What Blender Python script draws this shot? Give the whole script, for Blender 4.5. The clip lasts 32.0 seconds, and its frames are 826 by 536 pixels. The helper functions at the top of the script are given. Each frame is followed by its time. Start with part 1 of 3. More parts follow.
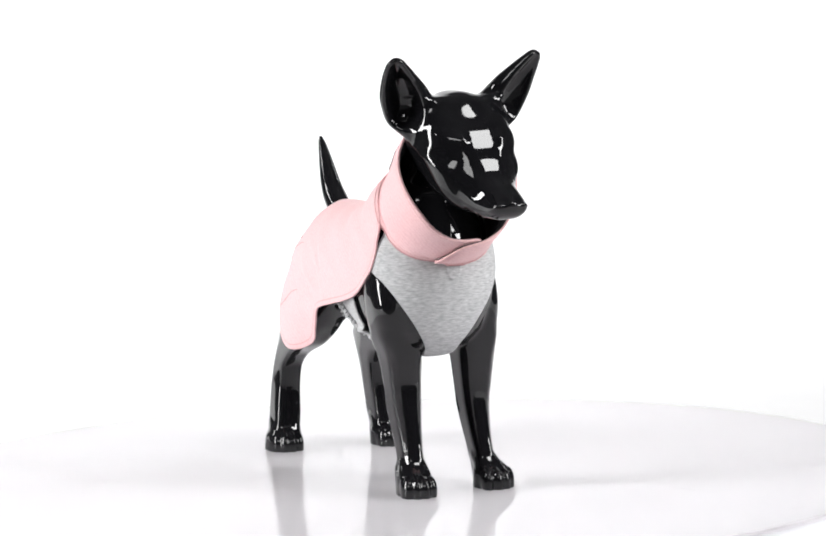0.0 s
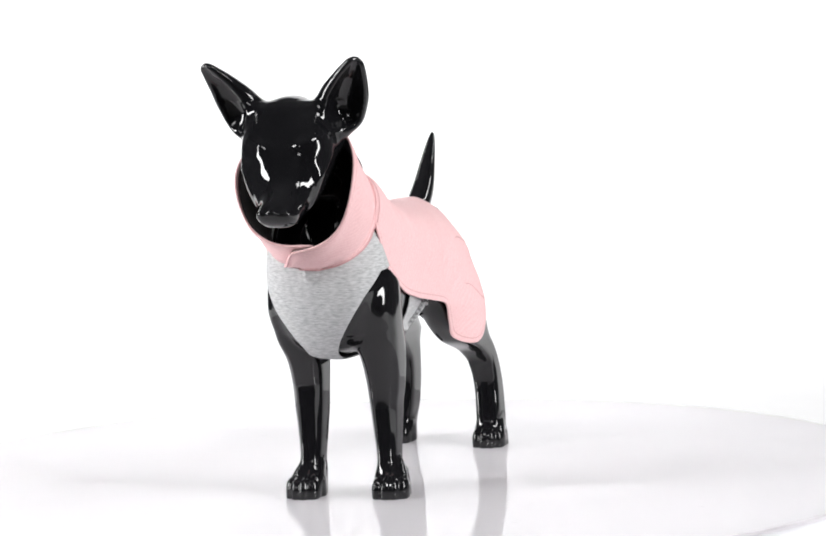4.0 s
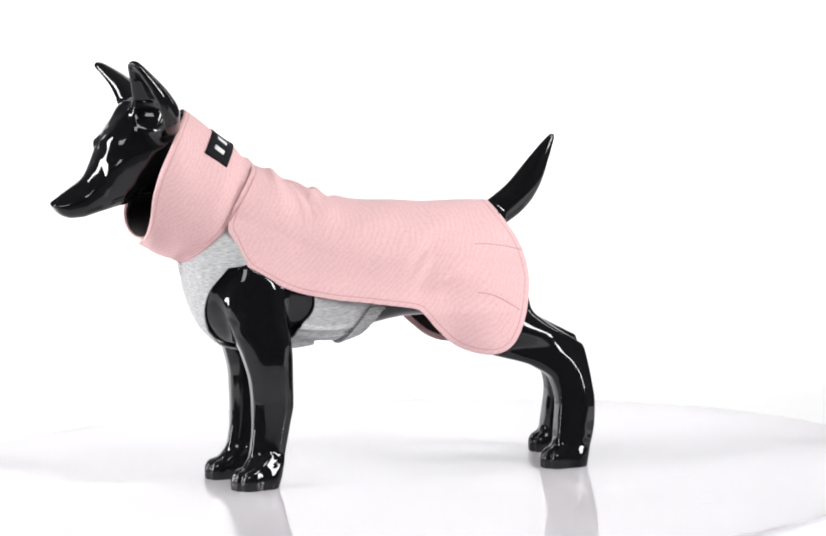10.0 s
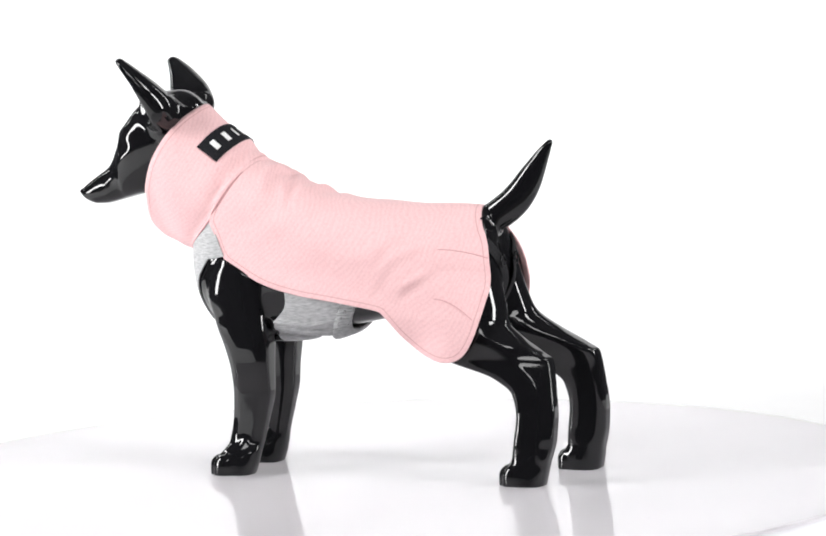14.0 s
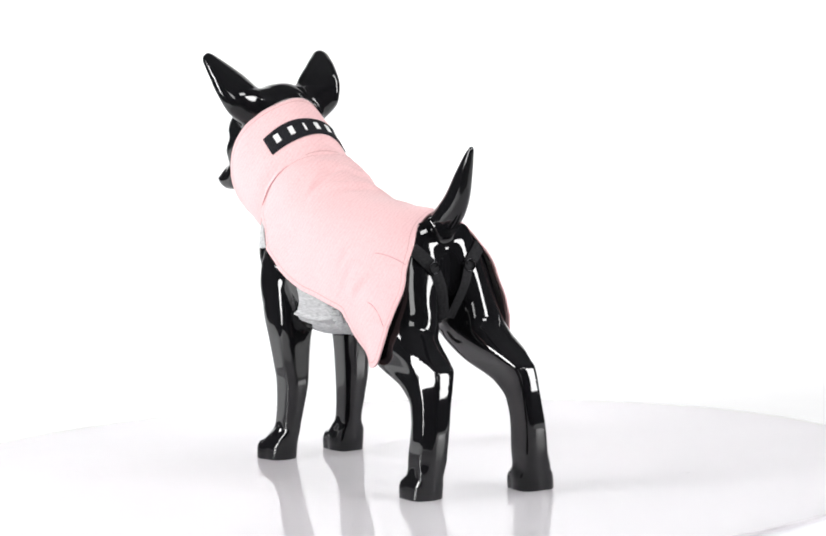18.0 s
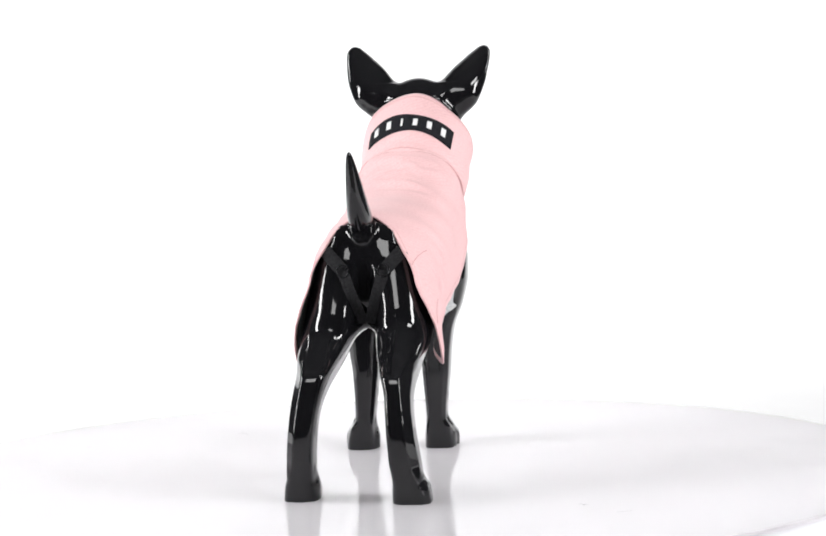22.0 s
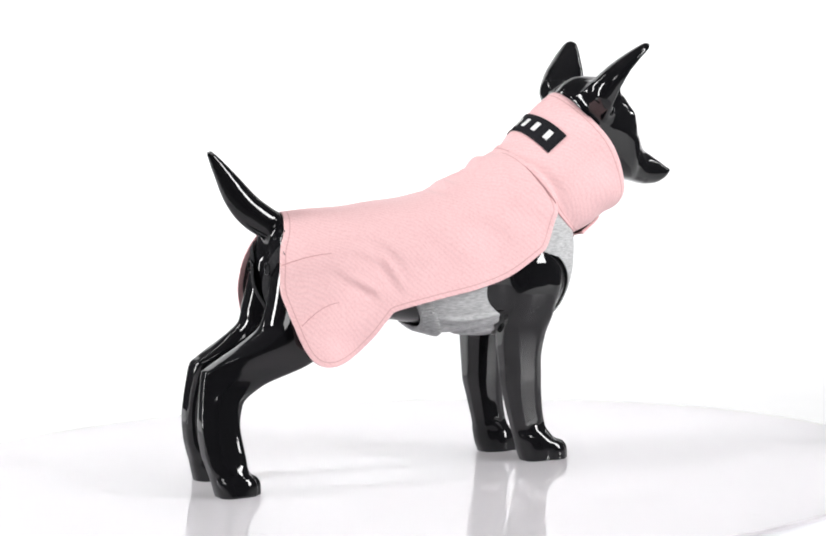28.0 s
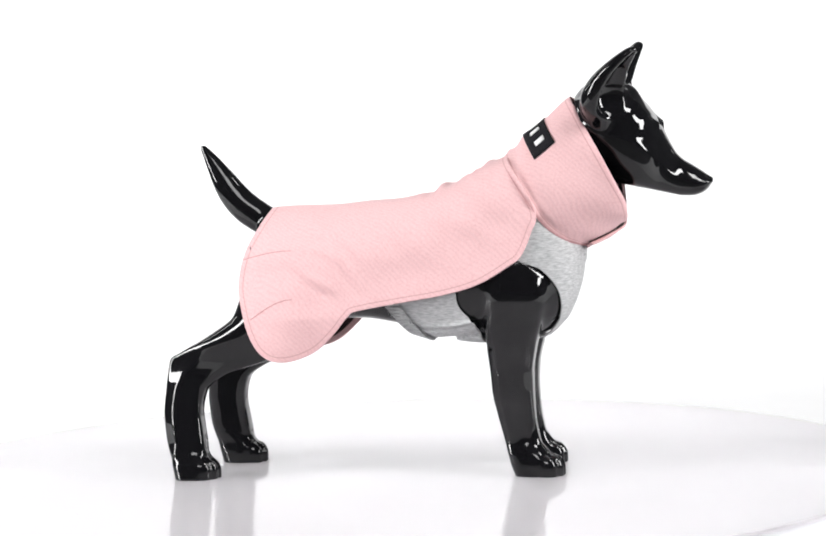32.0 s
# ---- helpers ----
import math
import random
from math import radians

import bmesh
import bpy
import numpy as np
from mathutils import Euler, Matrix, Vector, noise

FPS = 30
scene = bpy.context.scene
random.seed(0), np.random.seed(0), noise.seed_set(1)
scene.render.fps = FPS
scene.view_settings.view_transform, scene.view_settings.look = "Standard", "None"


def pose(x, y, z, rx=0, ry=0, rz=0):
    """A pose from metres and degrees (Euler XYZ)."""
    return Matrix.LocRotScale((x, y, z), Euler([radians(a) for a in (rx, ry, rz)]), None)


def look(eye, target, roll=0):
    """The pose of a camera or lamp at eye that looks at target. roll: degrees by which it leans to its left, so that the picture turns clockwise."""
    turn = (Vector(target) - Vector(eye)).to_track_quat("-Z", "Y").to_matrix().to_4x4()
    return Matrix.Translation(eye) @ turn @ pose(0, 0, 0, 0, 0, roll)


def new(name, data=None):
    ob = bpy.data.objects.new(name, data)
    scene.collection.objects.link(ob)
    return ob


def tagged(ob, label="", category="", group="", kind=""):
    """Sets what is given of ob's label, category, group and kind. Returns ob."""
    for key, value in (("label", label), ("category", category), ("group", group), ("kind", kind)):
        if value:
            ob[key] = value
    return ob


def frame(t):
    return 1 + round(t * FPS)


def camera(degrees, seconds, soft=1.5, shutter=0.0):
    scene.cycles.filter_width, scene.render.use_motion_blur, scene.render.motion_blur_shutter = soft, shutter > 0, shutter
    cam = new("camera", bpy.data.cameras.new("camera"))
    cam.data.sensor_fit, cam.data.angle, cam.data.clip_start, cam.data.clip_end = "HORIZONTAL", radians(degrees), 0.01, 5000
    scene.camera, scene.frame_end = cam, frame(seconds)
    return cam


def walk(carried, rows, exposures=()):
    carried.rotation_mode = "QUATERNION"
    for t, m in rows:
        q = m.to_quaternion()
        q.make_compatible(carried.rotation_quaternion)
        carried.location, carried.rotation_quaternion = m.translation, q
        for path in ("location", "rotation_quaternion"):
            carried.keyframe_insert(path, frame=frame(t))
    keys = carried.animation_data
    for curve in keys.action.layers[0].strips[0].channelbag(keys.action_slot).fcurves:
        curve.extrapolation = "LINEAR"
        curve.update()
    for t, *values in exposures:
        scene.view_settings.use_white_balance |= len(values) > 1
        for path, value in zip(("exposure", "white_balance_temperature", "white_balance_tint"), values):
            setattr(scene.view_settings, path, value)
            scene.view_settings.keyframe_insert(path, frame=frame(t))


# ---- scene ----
cam = camera(16.0, 32.0, soft=1.9)
EYE = Vector((0.0, -3.6387, 0.5878))
PITCH, PAN, ROLL = radians(-5.266), radians(0.585), -1.9185
TARGET = EYE + Vector((math.sin(PAN) * math.cos(PITCH), math.cos(PAN) * math.cos(PITCH), math.sin(PITCH)))
walk(cam, [(0.0, look(EYE, TARGET, ROLL)), (32.0, look(EYE, TARGET, ROLL))])
scene.view_settings.exposure = 0.14


# ---- light: a white studio sweep with softboxes ----
world = bpy.data.worlds.new("studio")
scene.world = world
world.use_nodes = True
world.node_tree.nodes["Background"].inputs[0].default_value = (0.9, 0.92, 1.0, 1)
world.node_tree.nodes["Background"].inputs[1].default_value = 0.02


def softbox(name, eye, target, wide, high, watts, colour=(1, 1, 1)):
    lamp = bpy.data.lights.new(name, "AREA")
    lamp.shape, lamp.size, lamp.size_y, lamp.energy, lamp.color = "RECTANGLE", wide, high, watts, colour
    ob = new(name, lamp)
    ob.matrix_world = look(eye, target)
    return ob


softbox("key_softbox", (-2.2, -0.55, 0.95), (0, 0, 0.25), 0.42, 1.9, 62)
softbox("fill_softbox", (2.3, -1.4, 1.2), (0, 0, 0.25), 0.5, 1.7, 62)
softbox("front_softbox", (-0.9, -4.2, 2.3), (0, 0, 0.25), 1.4, 1.0, 28)
softbox("top_softbox", (1.3, -1.25, 2.2), (0.1, -0.1, 0.2), 0.7, 0.5, 17)
softbox("backdrop_lamp_a", (-1.5, 1.2, 1.4), (-0.3, 2.7, 0.8), 0.5, 1.3, 31)
softbox("backdrop_lamp_b", (1.5, 1.2, 1.4), (0.3, 2.7, 0.8), 0.5, 1.3, 27)


# ---- materials ----
def material(name, colour=(0.8, 0.8, 0.8), rough=0.5, **more):
    m = bpy.data.materials.new(name)
    m.use_nodes = True
    b = m.node_tree.nodes["Principled BSDF"]
    b.inputs["Base Color"].default_value = (*colour, 1)
    b.inputs["Roughness"].default_value = rough
    for key, value in more.items():
        b.inputs[key.replace("_", " ")].default_value = value
    return m


def node(m, kind, **values):
    n = m.node_tree.nodes.new(kind)
    for key, value in values.items():
        n.inputs[key.replace("_", " ")].default_value = value
    return n


def link(m, a, out, b, into):
    m.node_tree.links.new(a.outputs[out], b.inputs[into])


def bsdf(m):
    return m.node_tree.nodes["Principled BSDF"]


def coords(m, scale=(1, 1, 1)):
    c = node(m, "ShaderNodeTexCoord")
    s = node(m, "ShaderNodeMapping", Scale=scale)
    link(m, c, "Object", s, "Vector")
    return s


def ramp(m, stops):
    r = node(m, "ShaderNodeValToRGB")
    e = r.color_ramp.elements
    while len(e) < len(stops):
        e.new(0.5)
    for i, (at, c) in enumerate(stops):
        e[i].position, e[i].color = at, (*c, 1)
    return r


def grained(m, stops, scale, noise_scale, bump_scale, bump, detail=4.0, distance=0.0006):
    """Colour from a noise through a ramp, and a finer noise as relief."""
    at = coords(m, scale)
    n = node(m, "ShaderNodeTexNoise", Scale=noise_scale, Detail=detail)
    r = ramp(m, stops)
    link(m, at, "Vector", n, "Vector"), link(m, n, "Fac", r, "Fac")
    link(m, r, "Color", bsdf(m), "Base Color")
    fine = node(m, "ShaderNodeTexNoise", Scale=bump_scale, Detail=2.0)
    relief = node(m, "ShaderNodeBump", Strength=bump, Distance=distance)
    link(m, at, "Vector", fine, "Vector"), link(m, fine, "Fac", relief, "Height"), link(m, relief, "Normal", bsdf(m), "Normal")
    return r, n, fine, relief


# glossy black lacquer, with faint orange peel and dust in the gloss
LACQUER = material("black_lacquer", (0.006, 0.006, 0.007), 0.03, IOR=1.5)
at = coords(LACQUER)
peel = node(LACQUER, "ShaderNodeTexNoise", Scale=55.0, Detail=1.0)
relief = node(LACQUER, "ShaderNodeBump", Strength=0.02, Distance=0.002)
link(LACQUER, at, "Vector", peel, "Vector"), link(LACQUER, peel, "Fac", relief, "Height")
link(LACQUER, relief, "Normal", bsdf(LACQUER), "Normal")
dust = node(LACQUER, "ShaderNodeTexNoise", Scale=18.0, Detail=6.0)
dull = node(LACQUER, "ShaderNodeMapRange", From_Min=0.4, From_Max=0.8, To_Min=0.02, To_Max=0.1)
link(LACQUER, at, "Vector", dust, "Vector"), link(LACQUER, dust, "Fac", dull, "Value"), link(LACQUER, dull, "Result", bsdf(LACQUER), "Roughness")

PINK = material("pink_sweatshirt", rough=0.9, Sheen_Weight=0.15, Sheen_Roughness=0.5)
r, n, fine, relief = grained(PINK, [(0.3, (0.79, 0.475, 0.485)), (0.5, (0.84, 0.535, 0.542)), (0.75, (0.87, 0.575, 0.582))], (1, 1, 1), 420.0, 900.0, 0.45)
# fine twill lines, wavering with the cloth
at = coords(PINK)
twill = node(PINK, "ShaderNodeTexWave", Scale=78.0, Distortion=16.0, Detail=2.0, Detail_Scale=0.24)
twill.bands_direction = "DIAGONAL"
link(PINK, at, "Vector", twill, "Vector")
shade = ramp(PINK, [(0.15, (0.90, 0.88, 0.89)), (0.7, (1, 1, 1))])
link(PINK, twill, "Fac", shade, "Fac")
weave = node(PINK, "ShaderNodeMix")
weave.data_type, weave.blend_type = "RGBA", "MULTIPLY"
weave.inputs[0].default_value = 0.45
PINK.node_tree.links.new(r.outputs["Color"], weave.inputs[6]), PINK.node_tree.links.new(shade.outputs["Color"], weave.inputs[7])
# a stitched line inside the hem
edge = node(PINK, "ShaderNodeAttribute")
edge.attribute_name = "edge"
off = node(PINK, "ShaderNodeMath")
off.operation, off.inputs[1].default_value = "ADD", 0.0062
absolute = node(PINK, "ShaderNodeMath")
absolute.operation = "ABSOLUTE"
near = node(PINK, "ShaderNodeMapRange", From_Min=0.0003, From_Max=0.0009, To_Min=1.0, To_Max=0.0)
PINK.node_tree.links.new(edge.outputs["Fac"], off.inputs[0]), PINK.node_tree.links.new(off.outputs[0], absolute.inputs[0])
PINK.node_tree.links.new(absolute.outputs[0], near.inputs["Value"])
thread = node(PINK, "ShaderNodeMix")
thread.data_type = "RGBA"
thread.inputs[7].default_value = (0.52, 0.24, 0.24, 1)
half = node(PINK, "ShaderNodeMath")
half.operation, half.inputs[1].default_value = "MULTIPLY", 0.6
PINK.node_tree.links.new(near.outputs["Result"], half.inputs[0]), PINK.node_tree.links.new(half.outputs[0], thread.inputs[0])
PINK.node_tree.links.new(weave.outputs[2], thread.inputs[6]), PINK.node_tree.links.new(thread.outputs[2], bsdf(PINK).inputs["Base Color"])
PINK_SEAM = material("pink_seam_thread", (0.62, 0.33, 0.34), 0.9)
LINING = material("dark_lining", rough=0.95, Specular_IOR_Level=0.15, Sheen_Weight=0.2)
grained(LINING, [(0.3, (0.010, 0.006, 0.006)), (0.7, (0.035, 0.018, 0.018))], (1, 1, 1), 500.0, 900.0, 0.5)
MARL = material("grey_marl_jersey", rough=0.95, Sheen_Weight=0.1)
grained(MARL, [(0.30, (0.33, 0.335, 0.342)), (0.5, (0.465, 0.47, 0.475)), (0.72, (0.60, 0.605, 0.61))], (0.32, 0.32, 1.7), 420.0, 800.0, 0.3)
WEBBING = material("black_webbing", rough=0.8, Specular_IOR_Level=0.15)
grained(WEBBING, [(0.3, (0.008, 0.008, 0.009)), (0.7, (0.025, 0.025, 0.027))], (1, 1, 1), 500.0, 700.0, 0.4)
RING = material("black_metal_ring", (0.02, 0.02, 0.022), 0.2, Metallic=0.8)
PATCH = material("black_woven_patch", rough=0.85, Specular_IOR_Level=0.15)
grained(PATCH, [(0.3, (0.006, 0.006, 0.008)), (0.7, (0.02, 0.02, 0.024))], (1, 1, 1), 600.0, 900.0, 0.4)
WHITE_THREAD = material("white_embroidery", (0.85, 0.85, 0.85), 0.8)
ACRYLIC = material("white_acrylic", (0.80, 0.80, 0.82), 0.05, IOR=1.13)
grained(ACRYLIC, [(0.3, (0.690, 0.669, 0.695)), (0.7, (0.715, 0.694, 0.720))], (1, 1, 1), 3.0, 40.0, 0.02, 3.0, 0.0004)
bsdf(ACRYLIC).subsurface_method = "BURLEY"
bsdf(ACRYLIC).inputs["Subsurface Weight"].default_value = 0.8
bsdf(ACRYLIC).inputs["Subsurface Radius"].default_value = (1.0, 1.0, 1.0)
bsdf(ACRYLIC).inputs["Subsurface Scale"].default_value = 0.22
RIM = material("white_acrylic_edge", (0.7, 0.7, 0.72), 0.3)
SCUFF = material("grey_scuff", (0.45, 0.44, 0.46), 0.6)
SWEEP = material("white_paper_sweep", rough=0.9)
grained(SWEEP, [(0.3, (0.86, 0.86, 0.865)), (0.7, (0.89, 0.89, 0.895))], (1, 1, 1), 2.0, 60.0, 0.05)
DARK_WALL = material("grey_studio_wall", rough=0.9)
grained(DARK_WALL, [(0.3, (0.10, 0.10, 0.105)), (0.7, (0.13, 0.13, 0.135))], (1, 1, 1), 1.5, 80.0, 0.1)
DARK_FLOOR = material("grey_studio_floor", rough=0.6)
grained(DARK_FLOOR, [(0.3, (0.12, 0.12, 0.12)), (0.7, (0.16, 0.16, 0.165))], (1, 1, 1), 2.5, 60.0, 0.1)


# ---- mesh helpers ----
def mesh_object(name, verts, faces, mat, parent=None, label="", smooth=True):
    me = bpy.data.meshes.new(name)
    me.from_pydata([tuple(map(float, v)) for v in verts], [], [tuple(map(int, f)) for f in faces])
    me.materials.append(mat)
    if smooth:
        me.polygons.foreach_set("use_smooth", [True] * len(me.polygons))
    me.update()
    ob = new(name, me)
    ob.parent = parent
    return tagged(ob, label)


def part(name, bm, mat, parent, label="", smooth=False):
    me = bpy.data.meshes.new(name)
    bm.to_mesh(me)
    bm.free()
    me.materials.append(mat)
    if smooth:
        me.polygons.foreach_set("use_smooth", [True] * len(me.polygons))
    ob = new(name, me)
    ob.parent = parent
    return tagged(ob, label)


def box(x0, x1, y0, y1, z0, z1, bevel=0.0):
    bm = bmesh.new()
    bmesh.ops.create_cube(bm, size=1, matrix=Matrix.Translation(((x0 + x1) / 2, (y0 + y1) / 2, (z0 + z1) / 2)) @ Matrix.Diagonal((x1 - x0, y1 - y0, z1 - z0, 1)))
    if bevel:
        bmesh.ops.bevel(bm, geom=bm.edges[:], offset=bevel, segments=2, affect="EDGES")
    return bm


def lathe(profile, n=96):
    """A ring of faces round the z axis from (radius, height) pairs."""
    bm = bmesh.new()
    rings = []
    for r, z in profile:
        if r < 1e-6:
            rings.append([bm.verts.new((0, 0, z))] * n)
        else:
            rings.append([bm.verts.new((r * math.cos(2 * math.pi * i / n), r * math.sin(2 * math.pi * i / n), z)) for i in range(n)])
    for a, b in zip(rings, rings[1:]):
        for i in range(n):
            j = (i + 1) % n
            vs = list(dict.fromkeys((a[i], a[j], b[j], b[i])))
            if len(vs) > 2:
                bm.faces.new(vs)
    bmesh.ops.recalc_face_normals(bm, faces=bm.faces[:])
    return bm


class Curve1:
    """A smooth curve through (t, values...) rows, monotone between them."""

    def __init__(self, rows):
        rows = np.array(rows, float)
        self.t, self.v = rows[:, 0], rows[:, 1:]
        h = np.diff(self.t)[:, None]
        s = np.diff(self.v, axis=0) / h
        m = np.zeros_like(self.v)
        m[0], m[-1] = s[0], s[-1]
        a, b = s[:-1], s[1:]
        w1, w2 = 2 * h[1:] + h[:-1], h[1:] + 2 * h[:-1]
        with np.errstate(divide="ignore", invalid="ignore"):
            mid = (w1 + w2) / (w1 / a + w2 / b)
        m[1:-1] = np.where(a * b > 0, mid, 0)
        self.m = m

    def __call__(self, t):
        t = np.clip(t, self.t[0], self.t[-1])
        i = np.clip(np.searchsorted(self.t, t) - 1, 0, len(self.t) - 2)
        h = self.t[i + 1] - self.t[i]
        u = (t - self.t[i]) / h
        h, u = h[..., None], u[..., None]
        out = ((2 * u**3 - 3 * u**2 + 1) * self.v[i] + (u**3 - 2 * u**2 + u) * h * self.m[i]
               + (3 * u**2 - 2 * u**3) * self.v[i + 1] + (u**3 - u**2) * h * self.m[i + 1])
        return np.moveaxis(out, -1, 0)


def loft(along, across, up, rows, p=2.4, taper=None, bevel=None, facet=None, corner=0):
    """A solid whose sections across one axis are rounded boxes: rows of place, low and high of the one and of the other axis.
    p: how square they are (a number, or a curve along the axis); bevel: a curve of the corner cuts, 2 for none; facet: a slope and a curve for flat upper sides;
    corner: cuts the one rear corner on this side alone."""
    curve = Curve1(rows)
    square = p
    lo, hi = rows[0][0], rows[-1][0]

    def field(P):
        t = P[along]
        a0, a1, b0, b1 = curve(t)
        ra, rb = np.maximum((a1 - a0) / 2, 1e-4), np.maximum((b1 - b0) / 2, 1e-4)
        u = (P[across] - (a0 + a1) / 2) / ra
        side = (P[up] - (b0 + b1) / 2) / rb
        v = np.abs(side)
        if taper:
            low, high = taper(t)
            v = v / (1 - low * np.clip(-u, 0, 1) - high * np.clip(u, 0, 1))
        rear = -u
        slant = (facet[0] * np.maximum(u, 0) + v) / facet[1](t)[0] if facet else None
        u = np.abs(u)
        p = square(t)[0] if isinstance(square, Curve1) else square
        r = (u**p + v**p + 1e-12) ** (1 / p)
        if bevel:
            r = smooth_max(r, (rear + corner * side if corner else u + v) / bevel(t)[0], 0.06)
        if facet:
            r = smooth_max(r, slant, 0.07)
        d = (r - 1) * np.minimum(ra, rb)
        cap = np.maximum(lo - t, t - hi)
        return np.maximum(d, cap)

    rs = np.array(rows)
    box_lo, box_hi = np.zeros(3), np.zeros(3)
    box_lo[along], box_hi[along] = lo, hi
    box_lo[across], box_hi[across] = rs[:, 1].min(), rs[:, 2].max()
    box_lo[up], box_hi[up] = rs[:, 3].min(), rs[:, 4].max()
    return field, box_lo, box_hi


def capsule(a, b, ra, rb, squash=(1, 1, 1)):
    a, b, q = np.array(a, float), np.array(b, float), np.array(squash, float)

    def field(P):
        A, B = a / q, b / q
        X, Y, Z = P[0] / q[0] - A[0], P[1] / q[1] - A[1], P[2] / q[2] - A[2]
        D = B - A
        t = np.clip((X * D[0] + Y * D[1] + Z * D[2]) / max(D @ D, 1e-9), 0, 1)
        return (np.sqrt((X - t * D[0]) ** 2 + (Y - t * D[1]) ** 2 + (Z - t * D[2]) ** 2) - (ra + (rb - ra) * t)) * q.min()

    r = max(ra, rb) * q.max()
    return field, np.minimum(a, b) - r, np.maximum(a, b) + r


def smooth_min(a, b, k):
    h = np.maximum(k - np.abs(a - b), 0) / k
    return np.minimum(a, b) - h * h * k / 4


def smooth_max(a, b, k):
    return -smooth_min(-a, -b, k)


def combine(pieces, P, inside=None):
    """pieces: (field, low, high, blend, cut). Joins or cuts them one after the other at the points P."""
    F = np.full(np.broadcast(*P).shape, 0.05)
    for f, lo, hi, k, cut in pieces:
        if inside is None:
            near = np.ones(F.shape, bool)
            for i in range(3):
                near &= (P[i] > lo[i] - 0.02) & (P[i] < hi[i] + 0.02)
            if near.any():
                d = f([p[near] for p in P])
                F[near] = smooth_max(F[near], d, 0.003) if cut == 2 else smooth_max(F[near], -d, k) if cut else smooth_min(F[near], d, k)
        else:
            axes, pad = inside, 0.016
            s = tuple(slice(int(np.searchsorted(ax, lo[i] - pad)), int(np.searchsorted(ax, hi[i] + pad))) for i, ax in enumerate(axes))
            Q = [axes[0][s[0]][:, None, None], axes[1][s[1]][None, :, None], axes[2][s[2]][None, None, :]]
            d = f(Q)
            F[s] = smooth_max(F[s], d, 0.003) if cut == 2 else smooth_max(F[s], -d, k) if cut else smooth_min(F[s], d, k)
    return F


def surface(field_grid, axes):
    """Surface nets: a quad mesh of the zero level."""
    F = field_grid
    s = F < 0
    nx, ny, nz = F.shape
    cell = np.zeros((nx - 1, ny - 1, nz - 1), int)
    corners = [(i, j, k) for i in (0, 1) for j in (0, 1) for k in (0, 1)]
    for i, j, k in corners:
        cell += s[i:nx - 1 + i, j:ny - 1 + j, k:nz - 1 + k]
    live = (cell > 0) & (cell < 8)
    ids = -np.ones(cell.shape, int)
    where = np.argwhere(live)
    ids[live] = np.arange(len(where))
    total, count = np.zeros((len(where), 3)), np.zeros(len(where))
    for a in corners:
        for ax in range(3):
            if a[ax]:
                continue
            b = list(a)
            b[ax] = 1
            fa = F[where[:, 0] + a[0], where[:, 1] + a[1], where[:, 2] + a[2]]
            fb = F[where[:, 0] + b[0], where[:, 1] + b[1], where[:, 2] + b[2]]
            x = (fa < 0) != (fb < 0)
            t = np.where(x, fa / np.where(x, fa - fb, 1), 0)
            pt = where + np.array(a)
            pt = pt.astype(float)
            pt[:, ax] += t
            total[x] += pt[x]
            count[x] += 1
    g = total / count[:, None]
    V = np.stack([np.interp(g[:, i], np.arange(len(axes[i])), axes[i]) for i in range(3)], 1)
    faces = []
    for ax in range(3):
        o1, o2 = [(1, 2), (2, 0), (0, 1)][ax]
        sl0, sl1 = [slice(None)] * 3, [slice(None)] * 3
        sl0[ax], sl1[ax] = slice(0, -1), slice(1, None)
        e = s[tuple(sl0)] != s[tuple(sl1)]
        idx = np.argwhere(e)
        ok = (idx[:, o1] > 0) & (idx[:, o2] > 0) & (idx[:, o1] < F.shape[o1] - 1) & (idx[:, o2] < F.shape[o2] - 1)
        idx = idx[ok]
        d1, d2 = np.zeros(3, int), np.zeros(3, int)
        d1[o1], d2[o2] = 1, 1
        q = np.stack([ids[tuple((idx - w).T)] for w in (d1 + d2, d2, np.zeros(3, int), d1)], 1)
        flip = ~s[tuple(idx.T)]
        q[flip] = q[flip][:, ::-1]
        faces.append(q)
    return V, np.concatenate(faces)


def settle_on(V, f, steps=3):
    """Moves points onto the zero level of f; gives them and the normals."""
    e = 4e-4
    for i in range(steps + 1):
        d = f(V.T)
        G = np.stack([(f((V + e * np.eye(3)[a]).T) - f((V - e * np.eye(3)[a]).T)) / (2 * e) for a in range(3)], 1)
        n2 = np.maximum((G**2).sum(1), 0.05)
        if i < steps:
            step = G * (d / n2)[:, None]
            length = np.linalg.norm(step, axis=1, keepdims=True)
            V = V - step * np.minimum(1, 0.002 / np.maximum(length, 1e-9))
    return V, G / np.linalg.norm(G, axis=1, keepdims=True)


def grid_axes(lo, hi, h):
    return [np.arange(lo[i], hi[i] + h, h) for i in range(3)]


